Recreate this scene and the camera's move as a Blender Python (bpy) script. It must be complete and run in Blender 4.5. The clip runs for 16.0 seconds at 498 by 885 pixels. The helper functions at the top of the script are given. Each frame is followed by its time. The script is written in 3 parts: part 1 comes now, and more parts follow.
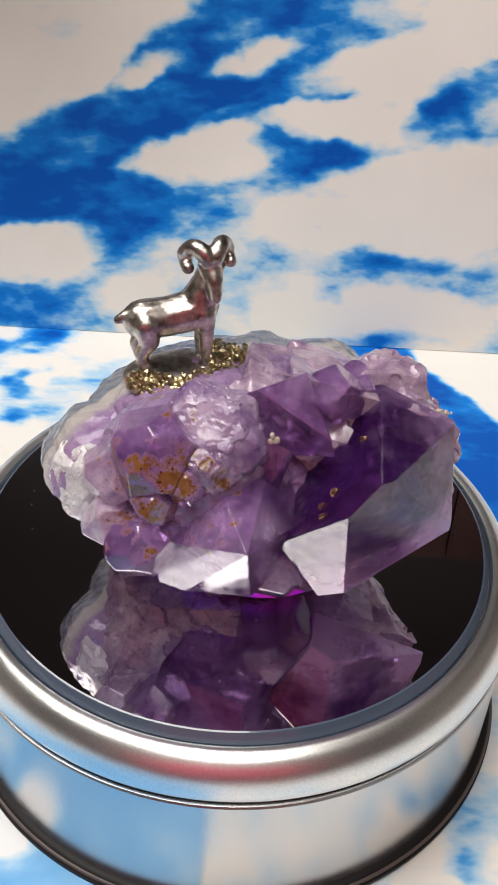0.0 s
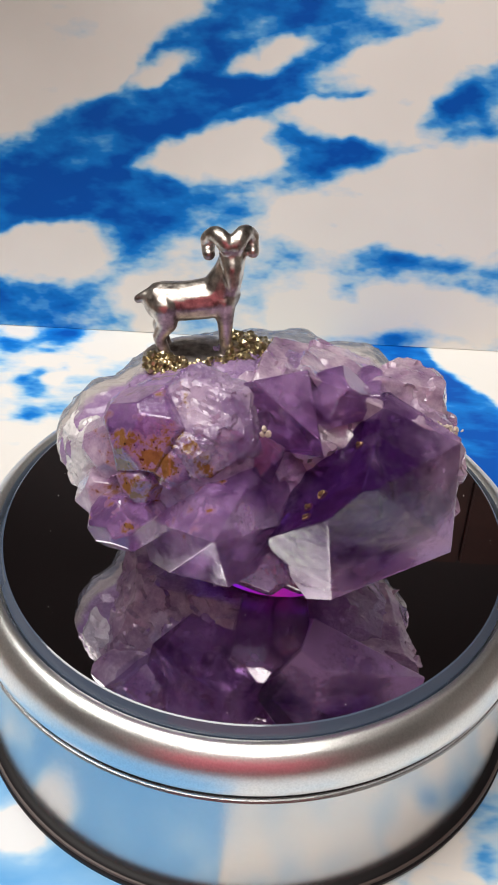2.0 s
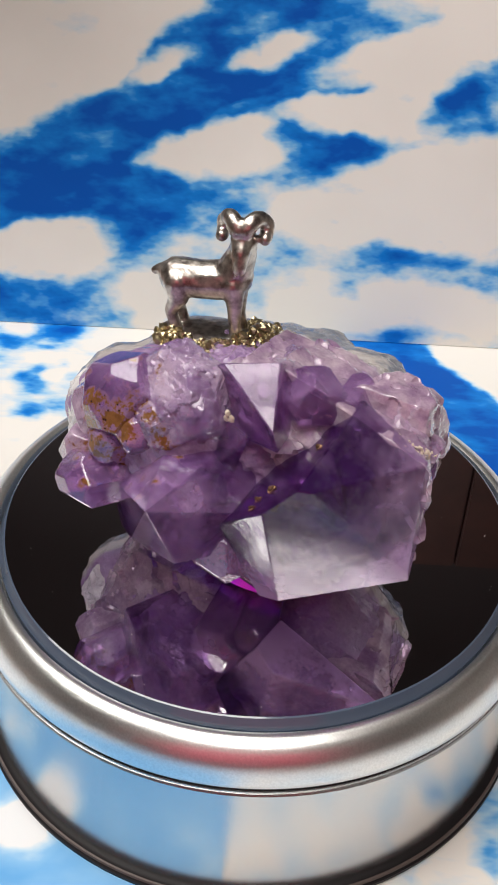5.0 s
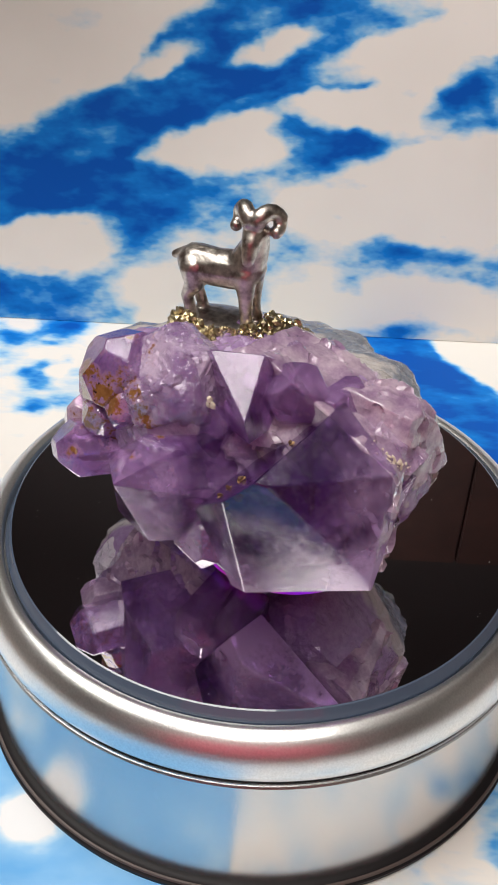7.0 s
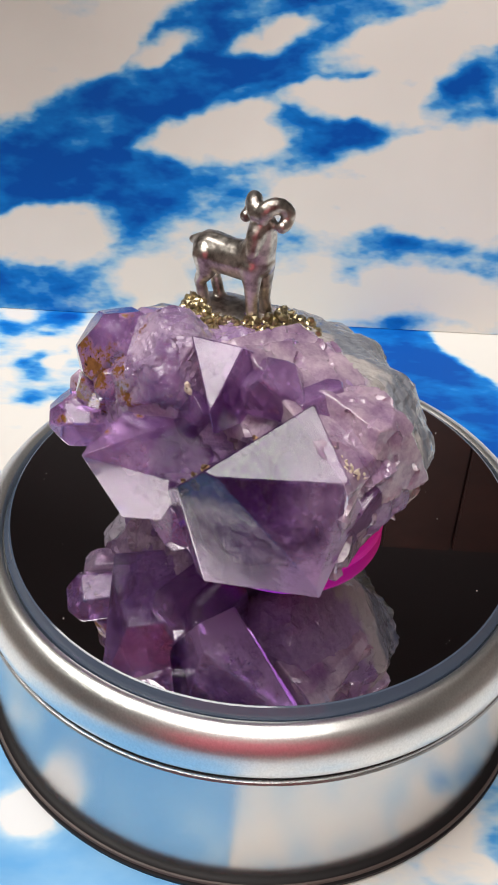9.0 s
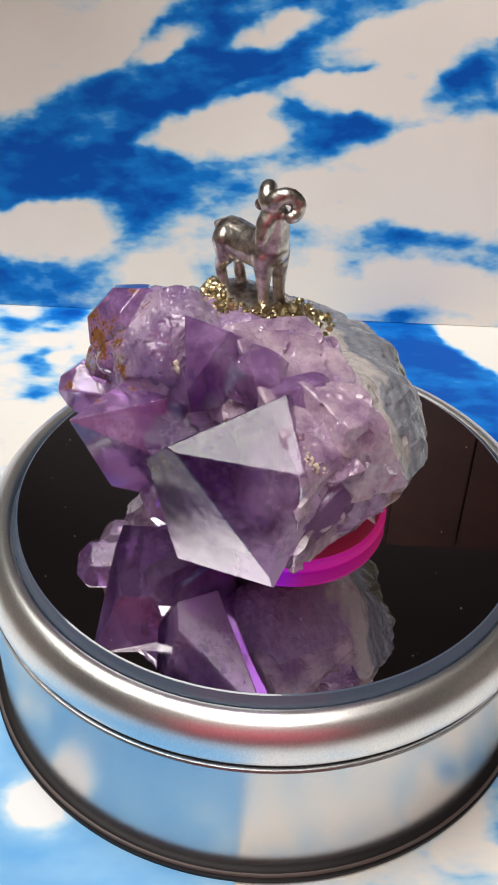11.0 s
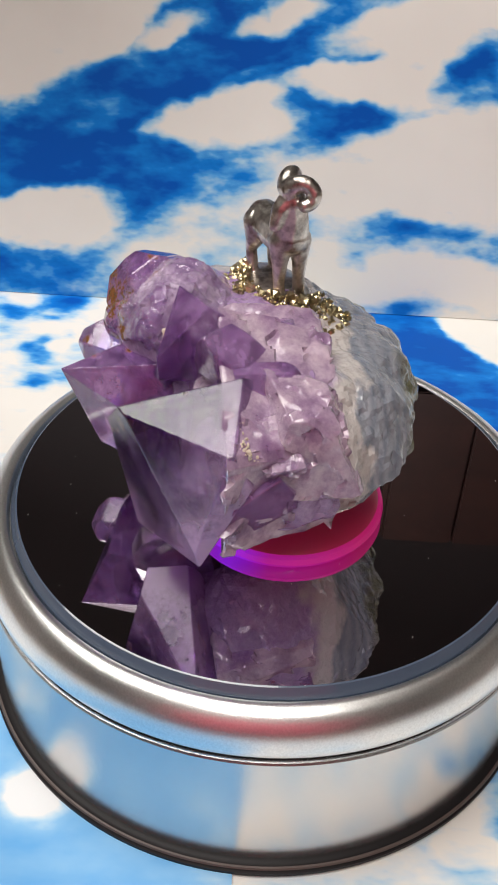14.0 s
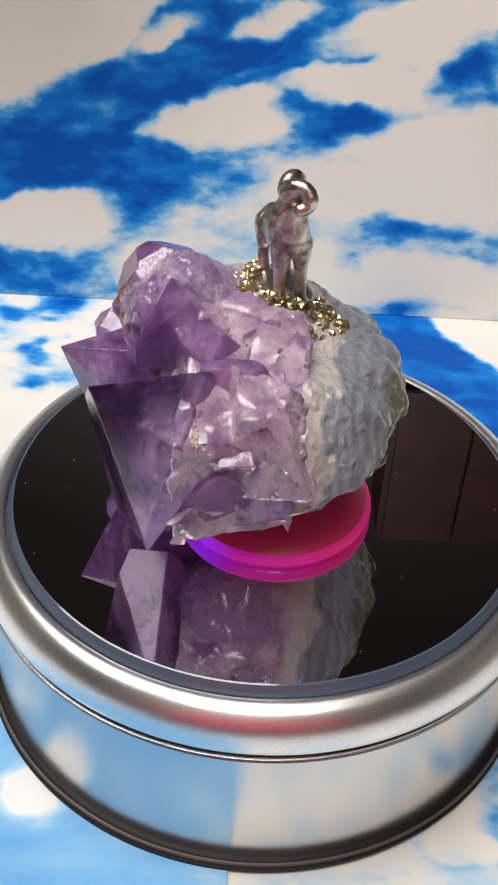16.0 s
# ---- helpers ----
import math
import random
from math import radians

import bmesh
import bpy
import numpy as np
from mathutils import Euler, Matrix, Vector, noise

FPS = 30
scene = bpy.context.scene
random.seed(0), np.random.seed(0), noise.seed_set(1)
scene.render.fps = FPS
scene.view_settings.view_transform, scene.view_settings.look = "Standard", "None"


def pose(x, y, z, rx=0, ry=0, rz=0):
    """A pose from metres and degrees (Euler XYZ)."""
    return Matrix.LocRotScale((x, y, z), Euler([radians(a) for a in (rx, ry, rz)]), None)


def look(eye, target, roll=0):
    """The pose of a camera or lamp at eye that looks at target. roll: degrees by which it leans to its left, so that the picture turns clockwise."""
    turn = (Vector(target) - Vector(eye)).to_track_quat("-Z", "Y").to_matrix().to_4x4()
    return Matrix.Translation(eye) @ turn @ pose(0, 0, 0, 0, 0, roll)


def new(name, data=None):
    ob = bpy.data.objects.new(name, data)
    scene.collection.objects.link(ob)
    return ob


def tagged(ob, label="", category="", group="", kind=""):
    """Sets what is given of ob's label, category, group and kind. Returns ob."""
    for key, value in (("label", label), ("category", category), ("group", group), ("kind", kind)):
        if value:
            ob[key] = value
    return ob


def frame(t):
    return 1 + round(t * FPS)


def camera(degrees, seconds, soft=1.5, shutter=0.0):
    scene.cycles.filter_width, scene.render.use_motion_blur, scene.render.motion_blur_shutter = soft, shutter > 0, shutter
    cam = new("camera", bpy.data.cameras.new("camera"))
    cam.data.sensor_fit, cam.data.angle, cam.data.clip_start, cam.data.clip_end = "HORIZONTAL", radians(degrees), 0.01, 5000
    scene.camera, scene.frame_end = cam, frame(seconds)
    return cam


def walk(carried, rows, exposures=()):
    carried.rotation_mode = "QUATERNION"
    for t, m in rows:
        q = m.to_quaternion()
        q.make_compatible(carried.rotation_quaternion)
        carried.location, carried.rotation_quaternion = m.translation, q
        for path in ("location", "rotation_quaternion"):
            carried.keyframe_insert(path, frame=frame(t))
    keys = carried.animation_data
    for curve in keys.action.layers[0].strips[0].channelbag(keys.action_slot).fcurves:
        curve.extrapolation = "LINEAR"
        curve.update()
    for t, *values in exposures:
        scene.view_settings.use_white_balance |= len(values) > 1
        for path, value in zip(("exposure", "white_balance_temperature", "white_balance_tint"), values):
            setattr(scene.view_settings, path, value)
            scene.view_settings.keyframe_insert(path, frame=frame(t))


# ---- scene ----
cam = camera(26.83, 16.0, soft=1.8)
walk(cam, [
    (0, pose(0.00297, -0.14926, 0.13696, 52.079, -2.319, 2.321)),
    (0.5, pose(0.00285, -0.14982, 0.13636, 52.131, -2.130, 2.461)),
    (1, pose(0.00224, -0.15051, 0.13621, 52.216, -2.025, 2.567)),
    (1.5, pose(0.00182, -0.15053, 0.13586, 52.353, -1.887, 2.711)),
    (2, pose(0.00192, -0.15017, 0.13488, 52.380, -1.884, 2.799)),
    (2.5, pose(0.00227, -0.15056, 0.13408, 52.441, -1.754, 2.833)),
    (3, pose(0.00202, -0.15081, 0.13321, 52.468, -1.746, 2.770)),
    (3.5, pose(0.00166, -0.15098, 0.13228, 52.474, -1.816, 2.745)),
    (4, pose(0.00102, -0.15056, 0.13194, 52.470, -1.991, 2.666)),
    (4.2, pose(0.00088, -0.15059, 0.13220, 52.660, -1.978, 2.584)),
    (6.3, pose(-0.00062, -0.15077, 0.13202, 52.601, -2.195, 2.606)),
    (6.5, pose(-0.00072, -0.15088, 0.13206, 52.498, -2.021, 2.526)),
    (7, pose(-0.00072, -0.15131, 0.13170, 52.534, -1.987, 2.525)),
    (7.5, pose(-0.00082, -0.15101, 0.13107, 52.522, -2.004, 2.574)),
    (8, pose(-0.00066, -0.15056, 0.13258, 52.395, -2.036, 2.494)),
    (8.5, pose(-0.00106, -0.14950, 0.13351, 52.076, -2.110, 2.388)),
    (9, pose(-0.00148, -0.14981, 0.13240, 51.795, -2.167, 2.381)),
    (9.2, pose(-0.00156, -0.14987, 0.13223, 51.684, -2.024, 2.388)),
    (11.3, pose(-0.00206, -0.15132, 0.13118, 51.847, -1.691, 2.238)),
    (11.5, pose(-0.00238, -0.15050, 0.13110, 51.890, -1.829, 2.543)),
    (12, pose(-0.00124, -0.15159, 0.13262, 51.735, -1.891, 2.387)),
    (12.5, pose(-0.00391, -0.15121, 0.13212, 51.793, -1.823, 2.370)),
    (13, pose(-0.00337, -0.15206, 0.13050, 51.732, -2.038, 2.266)),
    (13.5, pose(-0.00351, -0.15048, 0.13008, 51.549, -2.140, 2.440)),
    (14, pose(-0.00310, -0.15029, 0.12965, 51.416, -2.395, 2.496)),
    (14.5, pose(-0.00244, -0.14953, 0.13116, 51.493, -2.259, 2.514)),
    (15, pose(-0.00263, -0.14928, 0.13229, 51.590, -2.138, 2.410)),
    (15.5, pose(-0.00248, -0.15033, 0.13124, 51.503, -2.243, 2.395)),
    (16, pose(-0.00193, -0.15147, 0.13076, 51.416, -2.230, 2.398)),
], exposures=[(0.0, 0.0), (16.0, 0.0)])

# ---- light ----
TABLE = -0.041
world = bpy.data.worlds.new("room_air")
scene.world = world
world.use_nodes = True
world.node_tree.nodes["Background"].inputs[0].default_value = (1.0, 0.93, 0.86, 1)
world.node_tree.nodes["Background"].inputs[1].default_value = 0.02


def area_lamp(name, eye, target, sx, sy, power, color):
    data = bpy.data.lights.new(name, "AREA")
    data.shape, data.size, data.size_y = "RECTANGLE", sx, sy
    data.energy, data.color = power, color
    ob = new(name, data)
    ob.matrix_world = look(eye, target)
    return ob


area_lamp("ceiling_light", (-0.33, 0.0, 1.12), (0, 0, 0), 0.66, 0.86, 13.0, (0.985, 0.96, 0.905))
# Unseen fill from the front, added to brighten the upright sheet.
area_lamp("room_light", (0.0, -0.60, 1.25), (0, -0.05, 0), 0.6, 0.4, 6.3, (1.0, 0.95, 0.89))
# Added fill, no lamp of its own: brightens the ceiling for the reflections.
area_lamp("ceiling_light_upward", (-0.26, 0.0, 1.15), (-0.26, 0.01, 1.9), 0.60, 0.80, 2.6, (0.985, 0.96, 0.905))


# ---- materials ----
def mat(name, color, rough=0.5, metal=0.0, **more):
    m = bpy.data.materials.new(name)
    m.use_nodes = True
    b = m.node_tree.nodes["Principled BSDF"]
    b.inputs["Base Color"].default_value = (*color, 1)
    b.inputs["Roughness"].default_value = rough
    b.inputs["Metallic"].default_value = metal
    for key, value in more.items():
        b.inputs[key.replace("_", " ")].default_value = value
    return m


def node(m, kind, **sockets):
    n = m.node_tree.nodes.new(kind)
    for key, value in sockets.items():
        n.inputs[key].default_value = value
    return n


def wire(m, a, b):
    m.node_tree.links.new(a, b)


def shader(m):
    return m.node_tree.nodes["Principled BSDF"]


def coords(m):
    return node(m, "ShaderNodeTexCoord").outputs["Object"]


def noise_of(m, vector, scale, detail=4.0, rough=0.55):
    n = node(m, "ShaderNodeTexNoise", Scale=scale, Detail=detail, Roughness=rough)
    wire(m, vector, n.inputs["Vector"])
    return n


def ramp(m, value, *stops):
    n = node(m, "ShaderNodeValToRGB")
    e = n.color_ramp.elements
    while len(e) < len(stops):
        e.new(0.5)
    for el, (at, col) in zip(e, stops):
        el.position, el.color = at, (*col, 1)
    wire(m, value, n.inputs["Fac"])
    return n.outputs["Color"]


def math_node(m, op, a, b):
    n = node(m, "ShaderNodeMath")
    n.operation = op
    for i, v in enumerate((a, b)):
        if isinstance(v, (int, float)):
            n.inputs[i].default_value = v
        else:
            wire(m, v, n.inputs[i])
    return n.outputs[0]


def mix(m, fac, a, b):
    n = node(m, "ShaderNodeMix")
    n.data_type = "RGBA"
    for sock, v in ((n.inputs[0], fac), (n.inputs[6], a), (n.inputs[7], b)):
        if isinstance(v, tuple):
            sock.default_value = (*v, 1)
        elif isinstance(v, (int, float)):
            sock.default_value = v
        else:
            wire(m, v, sock)
    return n.outputs[2]


def bump(m, height, strength, distance):
    n = node(m, "ShaderNodeBump", Strength=strength, Distance=distance)
    wire(m, height, n.inputs["Height"])
    wire(m, n.outputs[0], shader(m).inputs["Normal"])
    return n


class Print:
    """A sheet printed with a cloudy sky: blots of blue ink, and of bare paper, in metres on the sheet."""

    def __init__(self, name, drift):
        self.m = m = mat(name, (0.8, 0.78, 0.75), 0.5, 0.0, Specular_IOR_Level=0.12)
        tc = coords(m)
        warp = noise_of(m, tc, 38.0, 3.8, 0.55)
        sub = node(m, "ShaderNodeVectorMath")
        sub.operation = "SUBTRACT"
        sub.inputs[1].default_value = (0.5, 0.5, 0.5)
        wire(m, warp.outputs["Color"], sub.inputs[0])
        scl = node(m, "ShaderNodeVectorMath")
        scl.operation = "MULTIPLY"
        scl.inputs[1].default_value = (drift, drift * 0.7, 0)
        wire(m, sub.outputs[0], scl.inputs[0])
        add = node(m, "ShaderNodeVectorMath")
        wire(m, tc, add.inputs[0])
        wire(m, scl.outputs[0], add.inputs[1])
        self.at, self.tc, self.total, self.grey = add.outputs[0], tc, None, None

    def blob(self, u, v, ru, rv, angle, weight):
        m = self.m
        mp = node(m, "ShaderNodeMapping")
        mp.vector_type = "TEXTURE"
        mp.inputs["Location"].default_value = (u, v, 0)
        mp.inputs["Rotation"].default_value = (0, 0, radians(angle))
        mp.inputs["Scale"].default_value = (ru * 1.35, rv * 1.35, 1)
        wire(m, self.at, mp.inputs["Vector"])
        g = node(m, "ShaderNodeTexGradient")
        g.gradient_type = "SPHERICAL"
        wire(m, mp.outputs[0], g.inputs[0])
        part_ = math_node(m, "MULTIPLY", g.outputs["Fac"], weight)
        self.total = part_ if self.total is None else math_node(m, "ADD", self.total, part_)

    # Darkens the print about one spot: the corner's light falloff put into the ink.
    def dim_corner(self, u, v, radius):
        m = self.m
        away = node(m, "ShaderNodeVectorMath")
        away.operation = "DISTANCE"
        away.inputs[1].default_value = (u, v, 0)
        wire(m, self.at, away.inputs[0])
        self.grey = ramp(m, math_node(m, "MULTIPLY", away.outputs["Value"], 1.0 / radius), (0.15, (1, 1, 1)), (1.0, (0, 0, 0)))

    def done(self, paler=False):
        m = self.m
        drawn = node(m, "ShaderNodeMapping")
        drawn.inputs["Rotation"].default_value = (0, 0, radians(-14))
        drawn.inputs["Scale"].default_value = (0.62, 1.25, 1)
        wire(m, self.tc, drawn.inputs["Vector"])
        fine = noise_of(m, drawn.outputs[0], 58.0, 4.6, 0.56)
        wisp = noise_of(m, drawn.outputs[0], 170.0, 2.5, 0.50)
        soft = math_node(m, "ADD", math_node(m, "MULTIPLY", math_node(m, "SUBTRACT", fine.outputs["Fac"], 0.5), 1.55),
                         math_node(m, "MULTIPLY", math_node(m, "SUBTRACT", wisp.outputs["Fac"], 0.5), 0.36))
        held = math_node(m, "MINIMUM", math_node(m, "MAXIMUM", math_node(m, "MULTIPLY", self.total, 0.42), -0.26), 0.60)
        total = math_node(m, "ADD", math_node(m, "ADD", held, soft), 0.085)
        # The front sheet takes a paler range of blues.
        if paler:
            col = ramp(m, total, (0.0, (0.78, 0.80, 0.82)), (0.14, (0.46, 0.66, 0.83)), (0.34, (0.24, 0.50, 0.80)), (0.75, (0.14, 0.40, 0.76)))
        else:
            col = ramp(m, total, (0.0, (0.80, 0.77, 0.73)), (0.13, (0.66, 0.72, 0.77)), (0.28, (0.36, 0.58, 0.78)), (0.40, (0.08, 0.34, 0.74)),
                       (0.52, (0.006, 0.19, 0.64)), (0.74, (0.001, 0.085, 0.44)))
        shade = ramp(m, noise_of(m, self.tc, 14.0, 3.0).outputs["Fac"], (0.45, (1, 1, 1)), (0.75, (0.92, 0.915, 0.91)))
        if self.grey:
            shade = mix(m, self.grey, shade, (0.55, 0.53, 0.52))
        tone = node(m, "ShaderNodeVectorMath")
        tone.operation = "MULTIPLY"
        wire(m, col, tone.inputs[0])
        wire(m, shade, tone.inputs[1])
        col = tone.outputs[0]
        wire(m, col, shader(m).inputs["Base Color"])
        grain = noise_of(m, self.tc, 2500.0, 2.0)
        bump(m, grain.outputs["Fac"], 0.06, 0.0002)
        return m


wall_print = Print("sky_print_upright", 0.022)


def upright_print(blob):
    blob(-0.067, 0.047, 0.040, 0.020, 12, 1.9)
    blob(-0.042, 0.064, 0.037, 0.014, 26, 1.6)
    blob(-0.021, 0.076, 0.028, 0.012, 22, 1.2)
    blob(-0.013, 0.093, 0.027, 0.010, 12, 1.6)
    blob(0.008, 0.088, 0.019, 0.012, -11, 1.2)
    blob(-0.001, 0.071, 0.025, 0.011, 12, 1.2)
    blob(0.010, 0.059, 0.028, 0.010, 14, 1.1)
    blob(0.023, 0.058, 0.015, 0.007, 17, 0.8)
    blob(-0.059, 0.035, 0.038, 0.009, 3, 1.2)
    blob(-0.020, 0.044, 0.029, 0.010, 13, 0.7)
    blob(-0.033, 0.028, 0.028, 0.010, 13, 0.55)
    blob(-0.075, 0.007, 0.030, 0.011, 3, 1.8)
    blob(-0.045, 0.019, 0.009, 0.012, 3, 0.5)
    blob(0.031, 0.025, 0.024, 0.008, 8, 1.1)
    blob(0.003, 0.028, 0.009, 0.009, 3, 1.1)
    blob(0.065, 0.023, 0.014, 0.008, 3, 0.8)
    blob(0.053, 0.076, 0.016, 0.007, 33, 1.5)
    blob(0.042, 0.071, 0.009, 0.007, 32, 0.8)
    blob(0.037, 0.060, 0.021, 0.005, 15, 0.7)
    blob(0.060, 0.063, 0.012, 0.005, 3, 0.5)
    blob(0.039, 0.002, 0.011, 0.005, 3, 0.6)
    blob(0.030, 0.095, 0.021, 0.006, -7, 0.5)
    blob(-0.015, 0.012, 0.018, 0.009, 3, 0.5)
    blob(0.024, 0.014, 0.014, 0.007, 3, 0.3)
    blob(-0.072, 0.089, 0.049, 0.018, 28, -6)
    blob(-0.022, 0.056, 0.021, 0.007, 5, -3)
    blob(-0.010, 0.054, 0.010, 0.004, -2, -1.2)
    blob(-0.044, 0.052, 0.008, 0.003, 3, -1)
    blob(-0.006, 0.085, 0.015, 0.004, 14, -3.2)
    blob(-0.032, 0.080, 0.011, 0.004, 26, -2)
    blob(0.018, 0.069, 0.016, 0.005, 3, -3)
    blob(0.031, 0.068, 0.015, 0.006, 3, -2.4)
    blob(0.038, 0.076, 0.013, 0.006, 12, -2)
    blob(0.028, 0.083, 0.018, 0.004, 10, -2.4)
    blob(0.043, 0.088, 0.019, 0.005, 12, -2.2)
    blob(0.056, 0.095, 0.010, 0.007, 3, -2)
    blob(0.045, 0.046, 0.033, 0.013, 11, -3)
    blob(0.018, 0.039, 0.019, 0.009, 18, -1.6)
    blob(0.060, 0.056, 0.010, 0.007, 3, -1)
    blob(0.051, 0.033, 0.019, 0.005, 3, -1)
    blob(-0.066, 0.027, 0.019, 0.007, 11, -3)
    blob(-0.078, 0.024, 0.014, 0.007, 3, -1.5)
    blob(-0.063, 0.018, 0.011, 0.004, 3, -1)
    blob(-0.036, 0.010, 0.014, 0.008, 3, -1.6)
    blob(0.038, 0.011, 0.033, 0.007, 3, -1.6)
    blob(0.010, 0.013, 0.012, 0.009, 3, -1)
    blob(-0.012, 0.069, 0.012, 0.002, 22, -0.7)
    blob(-0.004, 0.063, 0.010, 0.003, 12, -0.5)


upright_print(wall_print.blob)
wall_print.dim_corner(-0.085, 0.112, 0.100)
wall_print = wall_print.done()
table_print = Print("sky_print_flat", 0.016)


def flat_print(blob):
    blob(0.04, 0.126, 0.02, 0.014, -30, 2.6)
    blob(0.049, 0.106, 0.019, 0.017, -50, 2.8)
    blob(0.06, 0.086, 0.024, 0.022, -50, 2.8)
    blob(0.063, 0.066, 0.014, 0.027, 5, 2)
    blob(0.071, 0.126, 0.018, 0.016, -45, -5)
    blob(0.078, 0.108, 0.011, 0.012, -45, -4)
    blob(-0.0649, 0.1293, 0.0109, 0.0054, 0, 1.5)
    blob(-0.0674, 0.1197, 0.0058, 0.0039, 0, 1.35)
    blob(-0.0695, 0.1026, 0.0056, 0.0082, 0, 1.95)
    blob(-0.0616, 0.1101, 0.0034, 0.0037, 0, 1.05)
    blob(-0.0669, 0.0851, 0.0044, 0.0043, 0, 1.05)
    blob(-0.0806, 0.1203, 0.0086, 0.0128, 0, 0.68)
    blob(-0.0778, 0.1273, 0.0042, 0.0034, 0, -1)
    blob(-0.0502, 0.1268, 0.0088, 0.0079, 0, -1.4)
    blob(-0.0627, 0.1048, 0.0033, 0.0042, 0, -0.9)
    blob(-0.0619, 0.0729, 0.0106, 0.009, 0, -2)
    blob(-0.0704, 0.1133, 0.0027, 0.0025, 0, -0.6)
    blob(-0.0436, -0.0367, 0.0063, 0.0072, 0, 0.78)
    blob(-0.0401, -0.0452, 0.0037, 0.0029, 0, -2.6)
    blob(-0.0306, -0.0517, 0.0089, 0.0042, 0, 0.53)
    blob(-0.0275, -0.0502, 0.007, 0.0028, 0, 0.78)
    blob(-0.039, -0.0573, 0.0058, 0.0041, 0, 0.43)
    blob(-0.0206, -0.0566, 0.0058, 0.0026, 0, -0.6)
    blob(-0.0474, -0.0353, 0.0015, 0.0049, 0, -1.5)
    blob(0.0458, -0.0399, 0.0042, 0.0057, 0, 1)
    blob(0.0385, -0.0477, 0.0051, 0.0032, 0, -2)


flat_print(table_print.blob)
table_print = table_print.done()


def satin_silver(name, rough, bump_size, tone=1.0):
    m = mat(name, (0.78, 0.75, 0.72), rough, 1.0)
    tc = coords(m)
    n = noise_of(m, tc, bump_size, 3.0)
    wire(m, ramp(m, n.outputs["Fac"], (0.3, (0.80 * tone, 0.79 * tone, 0.78 * tone)), (0.7, (0.93 * tone, 0.92 * tone, 0.91 * tone))), shader(m).inputs["Base Color"])
    bump(m, n.outputs["Fac"], 0.30, 0.0001)
    return m


silver = satin_silver("satin_silver", 0.30, 2600.0)
silver_body = satin_silver("satin_silver_body", 0.20, 3000.0, 0.82)
shader(silver_body).inputs["Metallic"].default_value = 0.92
shader(silver_body).inputs["Specular Tint"].default_value = (0.85, 0.84, 0.84, 1)
raw_edge = satin_silver("raw_metal_edge", 0.24, 4200.0, 0.5)
ridge_rubber = mat("worn_brown_rubber", (0.085, 0.062, 0.055), 0.45)
rubber = mat("black_rubber", (0.010, 0.008, 0.009), 0.5, 0.0, Specular_IOR_Level=0.25)
mirror_mat = mat("dark_mirror", (0.74, 0.70, 0.75), 0.012, 1.0)
glass_edge = mat("bevelled_glass", (0.075, 0.10, 0.15), 0.12, 0.0, Coat_Weight=1.0, IOR=1.5)
pink_mat = mat("pink_silicone", (0.72, 0.045, 0.17), 0.35, 0.0, Subsurface_Weight=0.3)
shader(pink_mat).inputs["Subsurface Radius"].default_value = (0.004, 0.001, 0.002)


glow_pink = mat("glowing_pink_silicone", (0.66, 0.04, 0.22), 0.22)


def add_led_glow(m):
    """LED light from below, put into the pad's edge as emission: blue and magenta in turn."""
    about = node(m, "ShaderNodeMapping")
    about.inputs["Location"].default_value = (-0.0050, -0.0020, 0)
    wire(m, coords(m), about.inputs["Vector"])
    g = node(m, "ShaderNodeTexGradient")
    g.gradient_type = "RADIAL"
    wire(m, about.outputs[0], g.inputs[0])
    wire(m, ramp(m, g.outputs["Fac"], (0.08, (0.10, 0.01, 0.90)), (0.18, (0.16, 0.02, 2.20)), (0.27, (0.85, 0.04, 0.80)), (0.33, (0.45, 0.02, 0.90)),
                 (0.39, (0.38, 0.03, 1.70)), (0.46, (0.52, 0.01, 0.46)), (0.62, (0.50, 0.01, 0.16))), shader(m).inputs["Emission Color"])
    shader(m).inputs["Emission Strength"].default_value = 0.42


add_led_glow(glow_pink)


